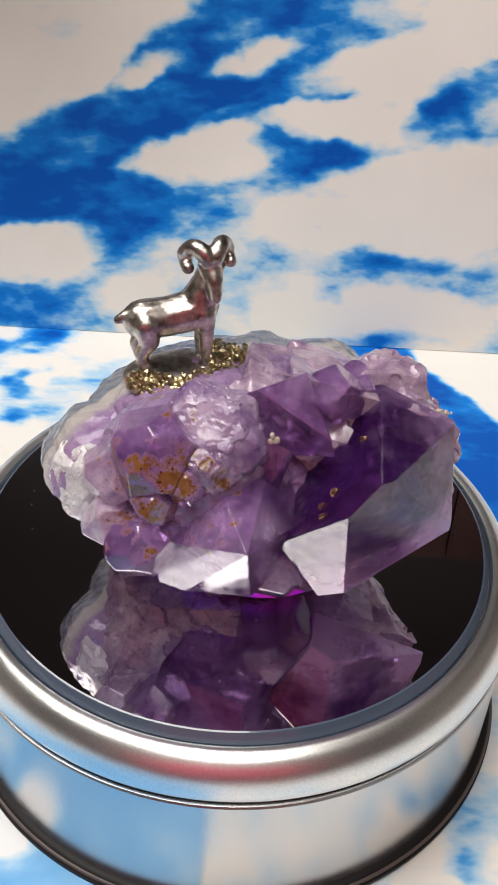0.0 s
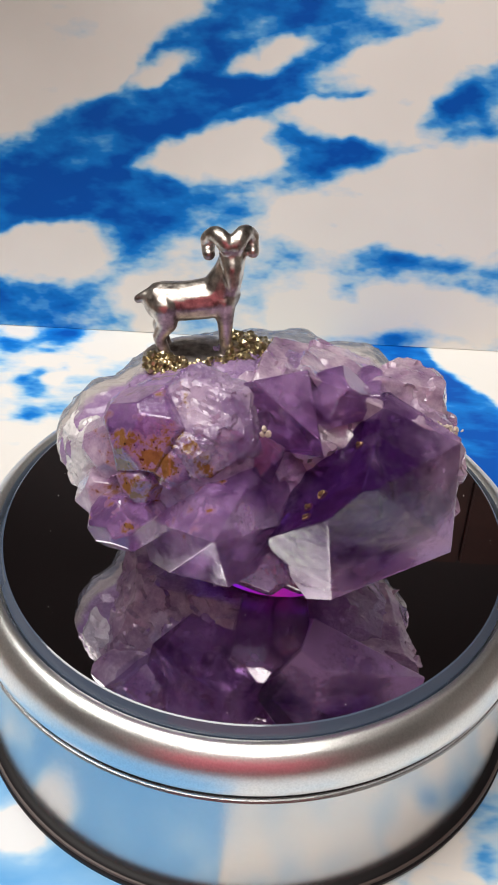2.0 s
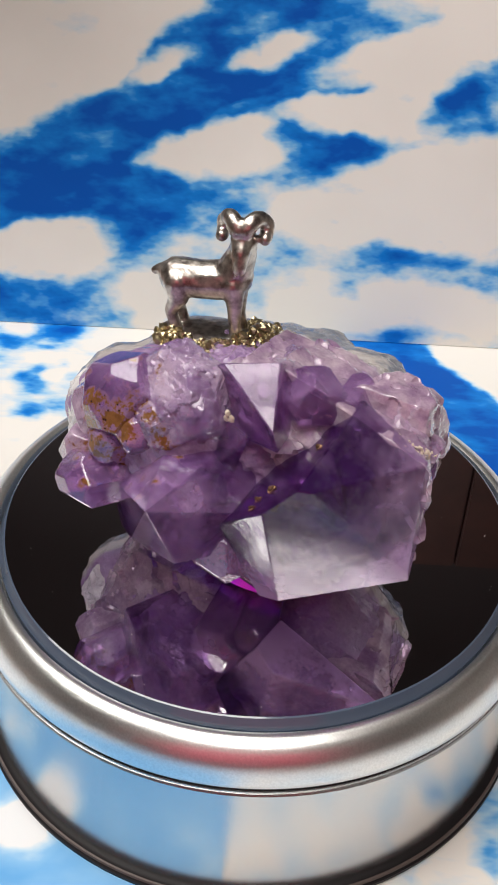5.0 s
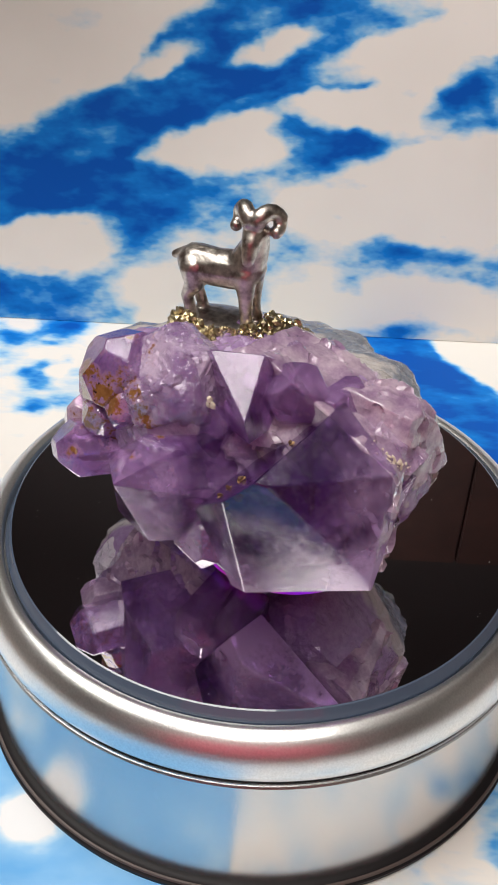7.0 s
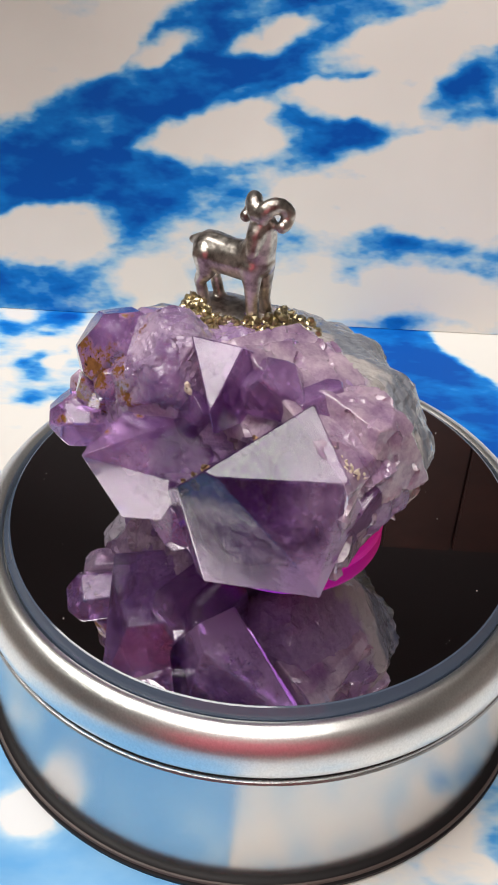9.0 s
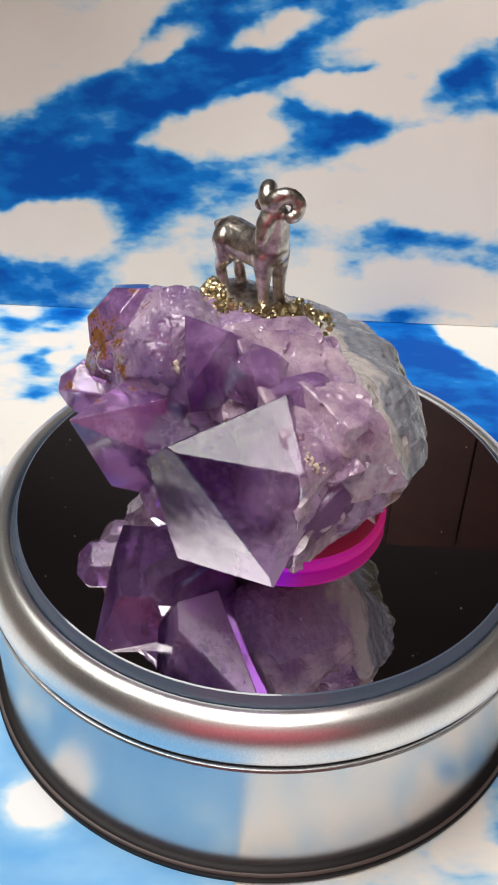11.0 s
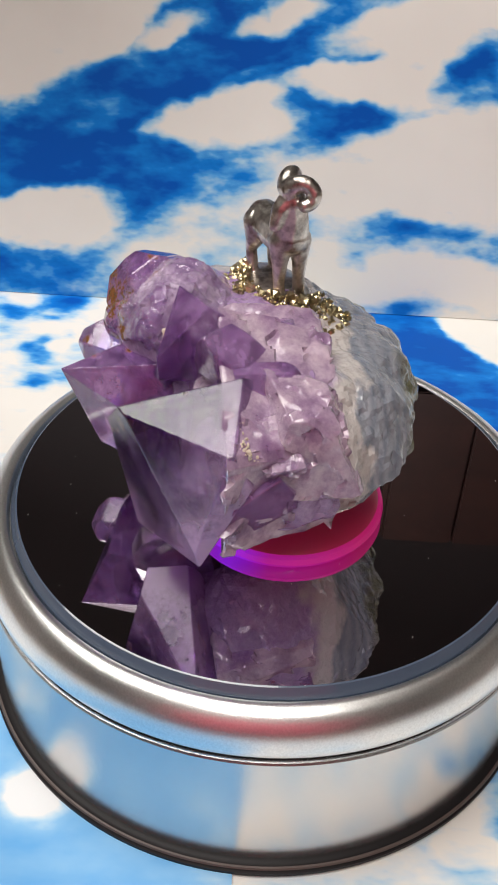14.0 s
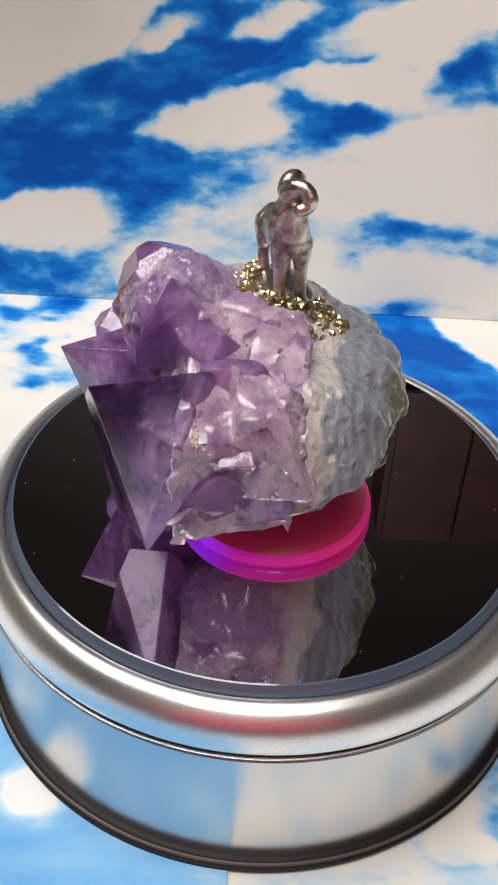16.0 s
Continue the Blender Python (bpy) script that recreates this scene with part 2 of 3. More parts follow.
def amethyst_mat(name, deep, pale, clear, rough=0.06, crackle=0.25, scale=130.0, heart=None, coat=0.6, span=(0.31, 0.60)):
    m = mat(name, deep, rough, 0.0, IOR=1.54, Transmission_Weight=clear, Coat_Weight=coat, Coat_Roughness=0.03)
    tc = coords(m)
    info = node(m, "ShaderNodeObjectInfo")
    jump = node(m, "ShaderNodeVectorMath")
    wire(m, tc, jump.inputs[0])
    comb = node(m, "ShaderNodeCombineXYZ")
    wire(m, info.outputs["Random"], comb.inputs[0])
    wire(m, info.outputs["Random"], comb.inputs[1])
    wire(m, comb.outputs[0], jump.inputs[1])
    big = noise_of(m, jump.outputs[0], scale, 3.0)
    fine = noise_of(m, jump.outputs[0], scale * 9, 5.0, 0.7)
    veil = math_node(m, "ADD", math_node(m, "MULTIPLY", big.outputs["Fac"], 0.75), math_node(m, "MULTIPLY", fine.outputs["Fac"], 0.25))
    if heart:
        away = node(m, "ShaderNodeVectorMath")
        away.operation = "DISTANCE"
        away.inputs[1].default_value = heart
        wire(m, tc, away.inputs[0])
        veil = math_node(m, "ADD", veil, math_node(m, "MULTIPLY", math_node(m, "SUBTRACT", away.outputs["Value"], 0.0185), 22.0))
    color = ramp(m, veil, (span[0], deep), (span[1], pale))
    stain = node(m, "ShaderNodeVectorMath")
    stain.operation = "DISTANCE"
    stain.inputs[1].default_value = (-0.0105, -0.0305, 0.0335)
    wire(m, tc, stain.inputs[0])
    near = math_node(m, "SUBTRACT", 1.0, math_node(m, "MULTIPLY", stain.outputs["Value"], 62.0))
    blot = noise_of(m, tc, 260.0, 6.0, 0.70)
    rust = ramp(m, math_node(m, "ADD", math_node(m, "MULTIPLY", near, 0.24), blot.outputs["Fac"]), (0.60, (0, 0, 0)), (0.70, (1, 1, 1)))
    color = mix(m, rust, color, mix(m, fine.outputs["Fac"], (0.06, 0.018, 0.006), (0.30, 0.13, 0.04)))
    dots = node(m, "ShaderNodeTexVoronoi", Scale=950.0)
    wire(m, tc, dots.inputs["Vector"])
    speck = ramp(m, math_node(m, "SUBTRACT", math_node(m, "ADD", dots.outputs["Distance"], 0.55), math_node(m, "ADD", math_node(m, "MULTIPLY", near, 0.30), math_node(m, "MULTIPLY", blot.outputs["Fac"], 0.85))), (0.02, (1, 1, 1)), (0.08, (0, 0, 0)))
    color = mix(m, speck, color, (0.05, 0.012, 0.008))
    rust = math_node(m, "MAXIMUM", rust, speck)
    wire(m, color, shader(m).inputs["Base Color"])
    clarity = ramp(m, veil, (0.38, (clear, clear, clear)), (0.66, (clear * 0.6, clear * 0.6, clear * 0.6)))
    wire(m, mix(m, rust, clarity, (0, 0, 0)), shader(m).inputs["Transmission Weight"])
    crack = node(m, "ShaderNodeTexVoronoi", Scale=scale * 4)
    crack.feature = "F1"
    wire(m, jump.outputs[0], crack.inputs["Vector"])
    h = math_node(m, "ADD", math_node(m, "MULTIPLY", fine.outputs["Fac"], 0.7), math_node(m, "MULTIPLY", crack.outputs["Distance"], 0.5))
    lines = node(m, "ShaderNodeTexWave", Scale=420.0, Distortion=5.0, Detail=3.0)
    wire(m, jump.outputs[0], lines.inputs["Vector"])
    h = math_node(m, "ADD", h, math_node(m, "MULTIPLY", lines.outputs["Fac"], 0.05))
    bump(m, h, crackle, 0.0006)
    return m


violet = amethyst_mat("amethyst_violet", (0.30, 0.065, 0.50), (0.76, 0.50, 0.84), 0.92, 0.05, 0.10, 90.0, span=(0.24, 0.74))
deep_violet = amethyst_mat("amethyst_deep", (0.105, 0.020, 0.23), (0.70, 0.47, 0.79), 0.92, 0.09, 0.06, 110.0, (0.0165, -0.0190, 0.0330), 0.1)
lilac = amethyst_mat("amethyst_lilac", (0.54, 0.27, 0.62), (0.86, 0.68, 0.82), 0.72, 0.06, 0.22)
massive = amethyst_mat("massive_quartz", (0.46, 0.24, 0.52), (0.82, 0.64, 0.76), 0.62, 0.08, 0.16, 150.0)
crackled = amethyst_mat("amethyst_crackled", (0.46, 0.22, 0.66), (0.80, 0.62, 0.84), 0.80, 0.05, 0.35)
pale = amethyst_mat("milky_quartz", (0.70, 0.63, 0.70), (0.90, 0.87, 0.87), 0.30, 0.12, 0.6)
rusty = mat("iron_stain", (0.10, 0.04, 0.015), 0.5)
ochre = mat("ochre_ring", (0.42, 0.25, 0.11), 0.6)
pewter = mat("antique_pewter", (0.62, 0.56, 0.51), 0.33, 1.0)
tarnish = noise_of(pewter, coords(pewter), 500.0, 5.0)
wire(pewter, ramp(pewter, tarnish.outputs["Fac"], (0.34, (0.27, 0.23, 0.21)), (0.62, (0.78, 0.72, 0.66))), shader(pewter).inputs["Base Color"])
bump(pewter, noise_of(pewter, coords(pewter), 450.0, 3.5).outputs["Fac"], 0.40, 0.0005)
pyrite = mat("pyrite", (0.52, 0.44, 0.27), 0.28, 1.0)


def rock_mat():
    m = mat("geode_rock", (0.5, 0.4, 0.5), 0.24, 0.0, Coat_Weight=0.8, Coat_Roughness=0.08, Transmission_Weight=0.25, IOR=1.54)
    tc = coords(m)
    sep = node(m, "ShaderNodeSeparateXYZ")
    wire(m, tc, sep.inputs[0])
    n = noise_of(m, tc, 110.0, 5.0)
    fine = noise_of(m, tc, 900.0, 5.0, 0.7)
    left = math_node(m, "MULTIPLY", math_node(m, "MINIMUM", math_node(m, "ADD", sep.outputs[0], 0.008), 0.0), -1.0)
    depth = math_node(m, "ADD", math_node(m, "ADD", sep.outputs[1], left),
                      math_node(m, "MULTIPLY", math_node(m, "SUBTRACT", n.outputs["Fac"], 0.5), 0.013))
    t = math_node(m, "MULTIPLY", math_node(m, "ADD", depth, 0.020), 22.0)
    lil = mix(m, fine.outputs["Fac"], (0.26, 0.12, 0.36), (0.60, 0.42, 0.66))
    fac_w = ramp(m, t, (0.55, (0, 0, 0)), (0.61, (1, 1, 1)))
    fac_a = ramp(m, t, (0.665, (0, 0, 0)), (0.69, (1, 1, 1)))
    fac_s = ramp(m, t, (0.85, (0, 0, 0)), (0.92, (1, 1, 1)))
    bands = node(m, "ShaderNodeTexWave", Scale=130.0, Distortion=7.0, Detail=3.0)
    bands.bands_direction = "Y"
    wire(m, tc, bands.inputs["Vector"])
    agate = mix(m, n.outputs["Fac"], (0.11, 0.13, 0.18), (0.36, 0.38, 0.45))
    agate = mix(m, math_node(m, "MULTIPLY", bands.outputs["Fac"], 0.45), agate, (0.46, 0.46, 0.50))
    skin = mix(m, fine.outputs["Fac"], (0.05, 0.06, 0.03), (0.24, 0.22, 0.12))
    c = mix(m, fac_w, lil, (0.66, 0.60, 0.58))
    c = mix(m, fac_a, c, agate)
    c = mix(m, fac_s, c, skin)
    wire(m, c, shader(m).inputs["Base Color"])
    bump(m, math_node(m, "ADD", fine.outputs["Fac"], n.outputs["Fac"]), 0.6, 0.0012)
    return m


rock = rock_mat()


# ---- building tools ----
def link(name, bm, material, parent=None, smooth=False, label=""):
    me = bpy.data.meshes.new(name)
    if smooth:
        for fa in bm.faces:
            fa.smooth = True
    bm.to_mesh(me)
    bm.free()
    if smooth:
        me.set_sharp_from_angle(angle=radians(38))
    me.materials.append(material)
    ob = new(name, me)
    ob.parent = parent
    if label:
        ob["label"] = label
    return ob


part = link


def lathe(bm, profile, steps=160):
    """Turn a profile of (radius, height) about the z axis."""
    rings = []
    for r, z in profile:
        if r < 1e-7:
            rings.append([bm.verts.new((0, 0, z))])
        else:
            rings.append([bm.verts.new((r * math.cos(2 * math.pi * k / steps), r * math.sin(2 * math.pi * k / steps), z)) for k in range(steps)])
    for a, b in zip(rings, rings[1:]):
        for k in range(steps):
            j = (k + 1) % steps
            if len(a) == 1:
                bm.faces.new((a[0], b[k], b[j]))
            elif len(b) == 1:
                bm.faces.new((a[k], b[0], a[j]))
            else:
                bm.faces.new((a[k], b[k], b[j], a[j]))
    bmesh.ops.recalc_face_normals(bm, faces=bm.faces)
    return bm


def sheet(name, w0, w1, h0, h1, material, thick=0.0004):
    bm = bmesh.new()
    bmesh.ops.create_cube(bm, size=1.0)
    for v in bm.verts:
        v.co = (w0 if v.co.x < 0 else w1, h0 if v.co.y < 0 else h1, -thick if v.co.z < 0 else 0)
    return link(name, bm, material)


def box(name, lo, hi, material):
    bm = bmesh.new()
    bmesh.ops.create_cube(bm, size=1.0)
    for v in bm.verts:
        v.co = [lo[i] if v.co[i] < 0 else hi[i] for i in range(3)]
    return link(name, bm, material)


def direction(azimuth, elevation):
    a, e = radians(azimuth), radians(elevation)
    return Vector((math.cos(a) * math.cos(e), math.sin(a) * math.cos(e), math.sin(e)))


def cut_crystal(center, faces, reach=0.06):
    """A convex crystal: each face lies at a distance from the centre, across a direction (azimuth, elevation)."""
    bm = bmesh.new()
    bmesh.ops.create_cube(bm, size=reach)
    for az, el, dist in faces:
        n = direction(az, el)
        res = bmesh.ops.bisect_plane(bm, geom=bm.verts[:] + bm.edges[:] + bm.faces[:], plane_co=n * dist, plane_no=n, clear_outer=True)
        edges = [g for g in res["geom_cut"] if isinstance(g, bmesh.types.BMEdge)]
        if edges:
            bmesh.ops.contextual_create(bm, geom=edges)
    bmesh.ops.translate(bm, verts=bm.verts[:], vec=center)
    bmesh.ops.recalc_face_normals(bm, faces=bm.faces)
    soften(bm, 0.00018)
    return bm


def soften(bm, width):
    bmesh.ops.remove_doubles(bm, verts=bm.verts[:], dist=1e-5)
    bmesh.ops.bevel(bm, geom=bm.edges[:], offset=width, segments=1, affect="EDGES", clamp_overlap=True)


def crackle(bm, depth, size, cuts=5):
    """Break the flat faces of a crystal into fine uneven ripples."""
    bmesh.ops.triangulate(bm, faces=bm.faces[:])
    for i in range(cuts):
        long = [e for e in bm.edges if e.calc_length() > size]
        if not long:
            break
        bmesh.ops.subdivide_edges(bm, edges=long, cuts=1)
        bmesh.ops.triangulate(bm, faces=bm.faces[:])
    bm.normal_update()
    moves = []
    for v in bm.verts:
        p = v.co
        ridge = abs(noise.noise(p * 330 + Vector((0, 0, 3)))) + 0.4 * abs(noise.noise(p * 800)) - 0.3
        moves.append(v.normal * depth * ridge)
    for v, mv in zip(bm.verts, moves):
        v.co += mv
    return bm


def shatter(bm, size, pitch, tilt, step, cuts=7):
    """Break the faces into many small tilted facets with steps between them, as quartz breaks."""
    bmesh.ops.triangulate(bm, faces=bm.faces[:])
    for i in range(cuts):
        long = [e for e in bm.edges if e.calc_length() > size]
        if not long:
            break
        bmesh.ops.subdivide_edges(bm, edges=long, cuts=1)
        bmesh.ops.triangulate(bm, faces=bm.faces[:])
    bm.normal_update()
    moves = []
    for v in bm.verts:
        p = v.co + noise.noise_vector(v.co * 260) * 0.0012
        spot = noise.voronoi(p / pitch)[1][0]
        lean = noise.noise_vector(spot * 7.3)
        d = (p / pitch - spot).dot(lean) * pitch * tilt + noise.noise(spot * 3.1) * step + noise.noise(p * 900) * 0.00012
        moves.append(v.normal * d)
    for v, mv in zip(bm.verts, moves):
        v.co += mv
    return bm


# ---- the room ----
room_dark = mat("dark_brown_paint", (0.024, 0.018, 0.019), 0.6)
room_beige = mat("grey_beige_paint", (0.22, 0.20, 0.19), 0.7)
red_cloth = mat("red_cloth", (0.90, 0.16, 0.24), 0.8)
room_side = mat("warm_grey_paint", (0.44, 0.41, 0.39), 0.7)
room_white = mat("ceiling_white", (0.76, 0.73, 0.70), 0.8)
wood = mat("table_wood", (0.16, 0.09, 0.05), 0.5)
tagged(box("wall_north", (-1.6, 1.16, -0.8), (1.6, 1.24, 1.6), room_dark), "dark brown painted wall", "wall", kind="structure")
tagged(box("wall_south", (-1.6, -0.96, -0.8), (1.6, -0.88, 1.6), room_beige), "grey beige painted wall", "wall", kind="structure")


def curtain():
    """A plain red cloth with soft folds on the wall behind the viewer, added unseen for its pink reflection."""
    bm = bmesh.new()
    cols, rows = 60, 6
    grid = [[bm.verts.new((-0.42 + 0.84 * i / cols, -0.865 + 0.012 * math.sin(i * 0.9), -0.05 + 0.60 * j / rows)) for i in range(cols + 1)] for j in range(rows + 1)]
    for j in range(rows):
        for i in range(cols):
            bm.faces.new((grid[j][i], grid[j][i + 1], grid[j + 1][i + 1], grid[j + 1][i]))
    ob = link("red_reflection_cloth", bm, red_cloth, None, True)
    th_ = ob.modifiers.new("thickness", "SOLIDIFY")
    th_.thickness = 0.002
    return tagged(ob, "unseen plain red cloth added on the wall for its pink reflection", "curtain")


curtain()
tagged(box("wall_west", (-1.68, -1.48, -0.8), (-1.6, 1.58, 1.6), room_side), "warm grey painted wall", "wall", kind="structure")
tagged(box("wall_east", (1.6, -1.48, -0.8), (1.68, 1.58, 1.6), room_side), "warm grey painted wall", "wall", kind="structure")
tagged(box("ceiling", (-1.68, -1.48, 1.6), (1.68, 1.58, 1.68), room_white), "plain white ceiling", "ceiling", kind="structure")
tagged(box("floor", (-1.68, -1.48, -0.88), (1.68, 1.58, -0.8), wood), "dark wooden floor", "floor", kind="structure")
tagged(box("table_top", (-0.5, -0.40, TABLE - 0.025), (0.5, 0.45, TABLE - 0.0008), wood), "plain wooden table top under the printed sheets", "table")

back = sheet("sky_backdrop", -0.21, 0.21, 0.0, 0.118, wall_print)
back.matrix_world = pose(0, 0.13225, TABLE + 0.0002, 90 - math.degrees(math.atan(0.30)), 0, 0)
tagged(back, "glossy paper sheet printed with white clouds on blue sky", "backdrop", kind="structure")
flat = sheet("sky_table_sheet", -0.21, 0.21, -0.20, 0.1360, table_print)
flat.location = (0, 0, TABLE)
tagged(flat, "printed cloudy sky paper lying flat on the table", "backdrop", kind="structure")
card_print = Print("sky_print_front", 0.014)


def front_print(blob):
    blob(-0.060, -0.110, 0.095, 0.100, 0, 0.95)
    blob(-0.022, -0.066, 0.055, 0.045, 0, 0.75)
    blob(-0.056, -0.020, 0.020, 0.026, 0, 0.55)
    blob(-0.0405, -0.0445, 0.0075, 0.0070, 20, -2.6)
    blob(-0.0540, -0.0330, 0.0050, 0.0070, 0, -1.2)
    blob(-0.0180, -0.0640, 0.0090, 0.0040, 0, -0.9)
    blob(-0.0900, -0.0300, 0.0300, 0.0300, 0, -1.0)


front_print(card_print.blob)
card_print = card_print.done(paler=True)
card = sheet("sky_front_sheet", -0.120, -0.003, -0.20, 0.004, card_print)
card.location = (0, 0, TABLE + 0.0006)
tagged(card, "paper sheet printed with pale blue sky under the turntable", "paper")

# ---- the cupboard on the far wall, seen in the mirror ----
cherry = mat("cherry_wood", (0.42, 0.13, 0.06), 0.4)
wire(cherry, ramp(cherry, noise_of(cherry, coords(cherry), 14.0, 4.0).outputs["Fac"], (0.3, (0.026, 0.009, 0.007)), (0.7, (0.052, 0.018, 0.013))), shader(cherry).inputs["Base Color"])
cupboard = tagged(new("wall_cupboard"), "small dark reddish-brown wooden cupboard hung on the dark wall", "cupboard")
for name, lo, hi in (("body", (0.19, 1.05, 0.70), (0.42, 1.1595, 1.00)), ("door", (0.198, 1.035, 0.708), (0.303, 1.049, 0.992)), ("door", (0.307, 1.035, 0.708), (0.412, 1.049, 0.992))):
    bm = bmesh.new()
    bmesh.ops.create_cube(bm, size=1.0, matrix=Matrix.Translation([(p + q) / 2 for p, q in zip(lo, hi)]) @ Matrix.Diagonal((*[q - p for p, q in zip(lo, hi)], 1)))
    bmesh.ops.bevel(bm, geom=bm.edges[:], offset=0.002, segments=2, affect="EDGES")
    part(name, bm, cherry, cupboard)

# ---- the turntable ----
turntable = tagged(new("turntable"), "round satin silver display turntable with a dark mirror top", "turntable")
bm = lathe(bmesh.new(), [(0.0, TABLE + 0.0024), (0.0541, TABLE + 0.0024), (0.0541, TABLE + 0.0025), (0.0543, -0.0108), (0.0543, -0.0106), (0.0541, -0.0101), (0.0534, -0.0100), (0.050, -0.0100), (0.0, -0.0100)])
part("body", bm, silver_body, turntable, True)
bm = lathe(bmesh.new(), [(0.050, TABLE), (0.0554, TABLE), (0.0562, TABLE + 0.0006), (0.0562, TABLE + 0.0013), (0.0556, TABLE + 0.0017), (0.0557, TABLE + 0.0022), (0.0552, TABLE + 0.0027), (0.0544, TABLE + 0.0029), (0.0530, TABLE + 0.0029), (0.050, TABLE + 0.002)])
part("foot_ring", bm, rubber, turntable, True, "ridged black rubber foot ring")
# Black ring set into the groove to give its shade.
bm = lathe(bmesh.new(), [(0.0500, -0.0099), (0.0538, -0.0099), (0.0538, -0.0091), (0.0500, -0.0091)])
part("gap_shade_ring", bm, rubber, turntable, False, "black ring added for the shade in the gap under the rim")
bm = lathe(bmesh.new(), [(0.0538, -0.0112), (0.05435, -0.0110), (0.05450, -0.0107), (0.0543, -0.0103), (0.0538, -0.0101)])
part("lip", bm, raw_edge, turntable, True, "bare glittering metal lip")
bm = lathe(bmesh.new(), [(0.0550, TABLE + 0.0016), (0.0558, TABLE + 0.0018), (0.0560, TABLE + 0.0021), (0.0558, TABLE + 0.0024), (0.0550, TABLE + 0.0025)])
part("ridge", bm, ridge_rubber, turntable, True, "worn brown ridge of the foot ring")
platter = new("platter")
platter.parent = turntable
bm = lathe(bmesh.new(), [(0.0, -0.0090), (0.0538, -0.0090), (0.0543, -0.0089), (0.0546, -0.0083), (0.0546, -0.0068), (0.0542, -0.0050), (0.0534, -0.0033), (0.0523, -0.0020), (0.0511, -0.0012), (0.0501, -0.0010), (0.0494, -0.0013), (0.0491, -0.0020), (0.0490, -0.0032), (0.0, -0.0032)])
part("rim", bm, silver, platter, True, "rounded satin silver rim")
bm = lathe(bmesh.new(), [(0.0, -0.0028), (0.0488, -0.0028), (0.0487, -0.0018), (0.0477, -0.0001), (0.0474, 0.0)], 200)
part("glass_edge", bm, glass_edge, platter, False, "bevelled clear glass edge")
bm = lathe(bmesh.new(), [(0.0474, 0.0), (0.0, 0.0)], 200)
part("mirror", bm, mirror_mat, platter, False, "dark glossy mirror disc")

dust = mat("pale_dust", (0.6, 0.57, 0.55), 0.9)
bm = bmesh.new()
rnd = random.Random(77)
for k in range(34):
    a, r = rnd.uniform(0, 2 * math.pi), 0.046 * math.sqrt(rnd.uniform(0.25, 1.0))
    size = rnd.uniform(0.00003, 0.00010)
    m4 = pose(r * math.cos(a), r * math.sin(a), size * 0.5, rnd.uniform(0, 360), rnd.uniform(0, 360), 0) @ Matrix.Diagonal((size * rnd.uniform(0.6, 2.0), size, size, 1))
    bmesh.ops.create_icosphere(bm, subdivisions=1, radius=1.0, matrix=m4)
tagged(part("dust_specks", bm, dust, platter), kind="stuff")

# ---- the pad under the stone ----
pad = tagged(new("pink_pad"), "pink translucent silicone pad between mirror and stone", "pad")
for name, profile, material, label in (
        ("lit_edge", [(0.0120, 0.0002), (0.0156, 0.0002), (0.0166, 0.0008), (0.0170, 0.0017), (0.0167, 0.0026), (0.0161, 0.0030), (0.0120, 0.0030)], glow_pink, "magenta edge with the LED light from below put in as glow"),
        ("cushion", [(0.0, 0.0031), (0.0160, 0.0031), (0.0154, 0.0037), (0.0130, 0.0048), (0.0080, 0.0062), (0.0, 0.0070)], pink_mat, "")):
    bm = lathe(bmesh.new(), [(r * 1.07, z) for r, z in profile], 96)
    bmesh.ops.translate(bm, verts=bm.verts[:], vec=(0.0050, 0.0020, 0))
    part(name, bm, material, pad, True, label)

# ---- the amethyst ----
amethyst = tagged(new("amethyst_cluster"), "purple amethyst crystal cluster on grey agate rock", "crystal")
LUMPS = (((-0.006, -0.003, 0.0215), (0.0235, 0.021, 0.0165)), ((0.010, 0.000, 0.0215), (0.018, 0.0140, 0.0155)), ((0.016, 0.001, 0.0215), (0.0160, 0.0175, 0.0155)),
         ((0.002, 0.010, 0.0238), (0.025, 0.0130, 0.0112)), ((-0.022, -0.009, 0.0230), (0.0115, 0.012, 0.0095)),
         ((-0.008, -0.017, 0.0300), (0.014, 0.011, 0.0120)), ((0.012, 0.008, 0.0235), (0.0165, 0.0132, 0.0122)))


def underside(x, y):
    return 0.0062 + 0.5 * max(0.0, y) + 0.9 * max(0.0, y - 0.011) + 0.9 * max(0.0, x - 0.018)


def core_rock():
    bm = bmesh.new()
    bmesh.ops.create_icosphere(bm, subdivisions=6, radius=1.0)
    heart = Vector((0.002, -0.002, 0.0225))
    for v in bm.verts:
        d = v.co.normalized()
        best = 0.0
        for c, r in LUMPS:
            o = Vector([(heart[i] - c[i]) / r[i] for i in range(3)])
            w = Vector([d[i] / r[i] for i in range(3)])
            a, b, k = w.dot(w), o.dot(w), o.dot(o) - 1
            disc = b * b - a * k
            if disc > 0:
                best = max(best, (-b + math.sqrt(disc)) / a)
        p = heart + d * best
        rough = 0.8
        chip = (noise.cell(p * 330) * 0.0004 + noise.noise(p * 700) * 0.0006) * rough + noise.noise(p * 160) * 0.0014
        p = p + d * chip
        p.z = max(p.z, min(0.0235, underside(p.x, p.y)) + noise.noise(p * 500) * 0.0006)
        v.co = p
    return bm


part("matrix_rock", core_rock(), rock, amethyst, False, "grey agate rind with white band and green crust")

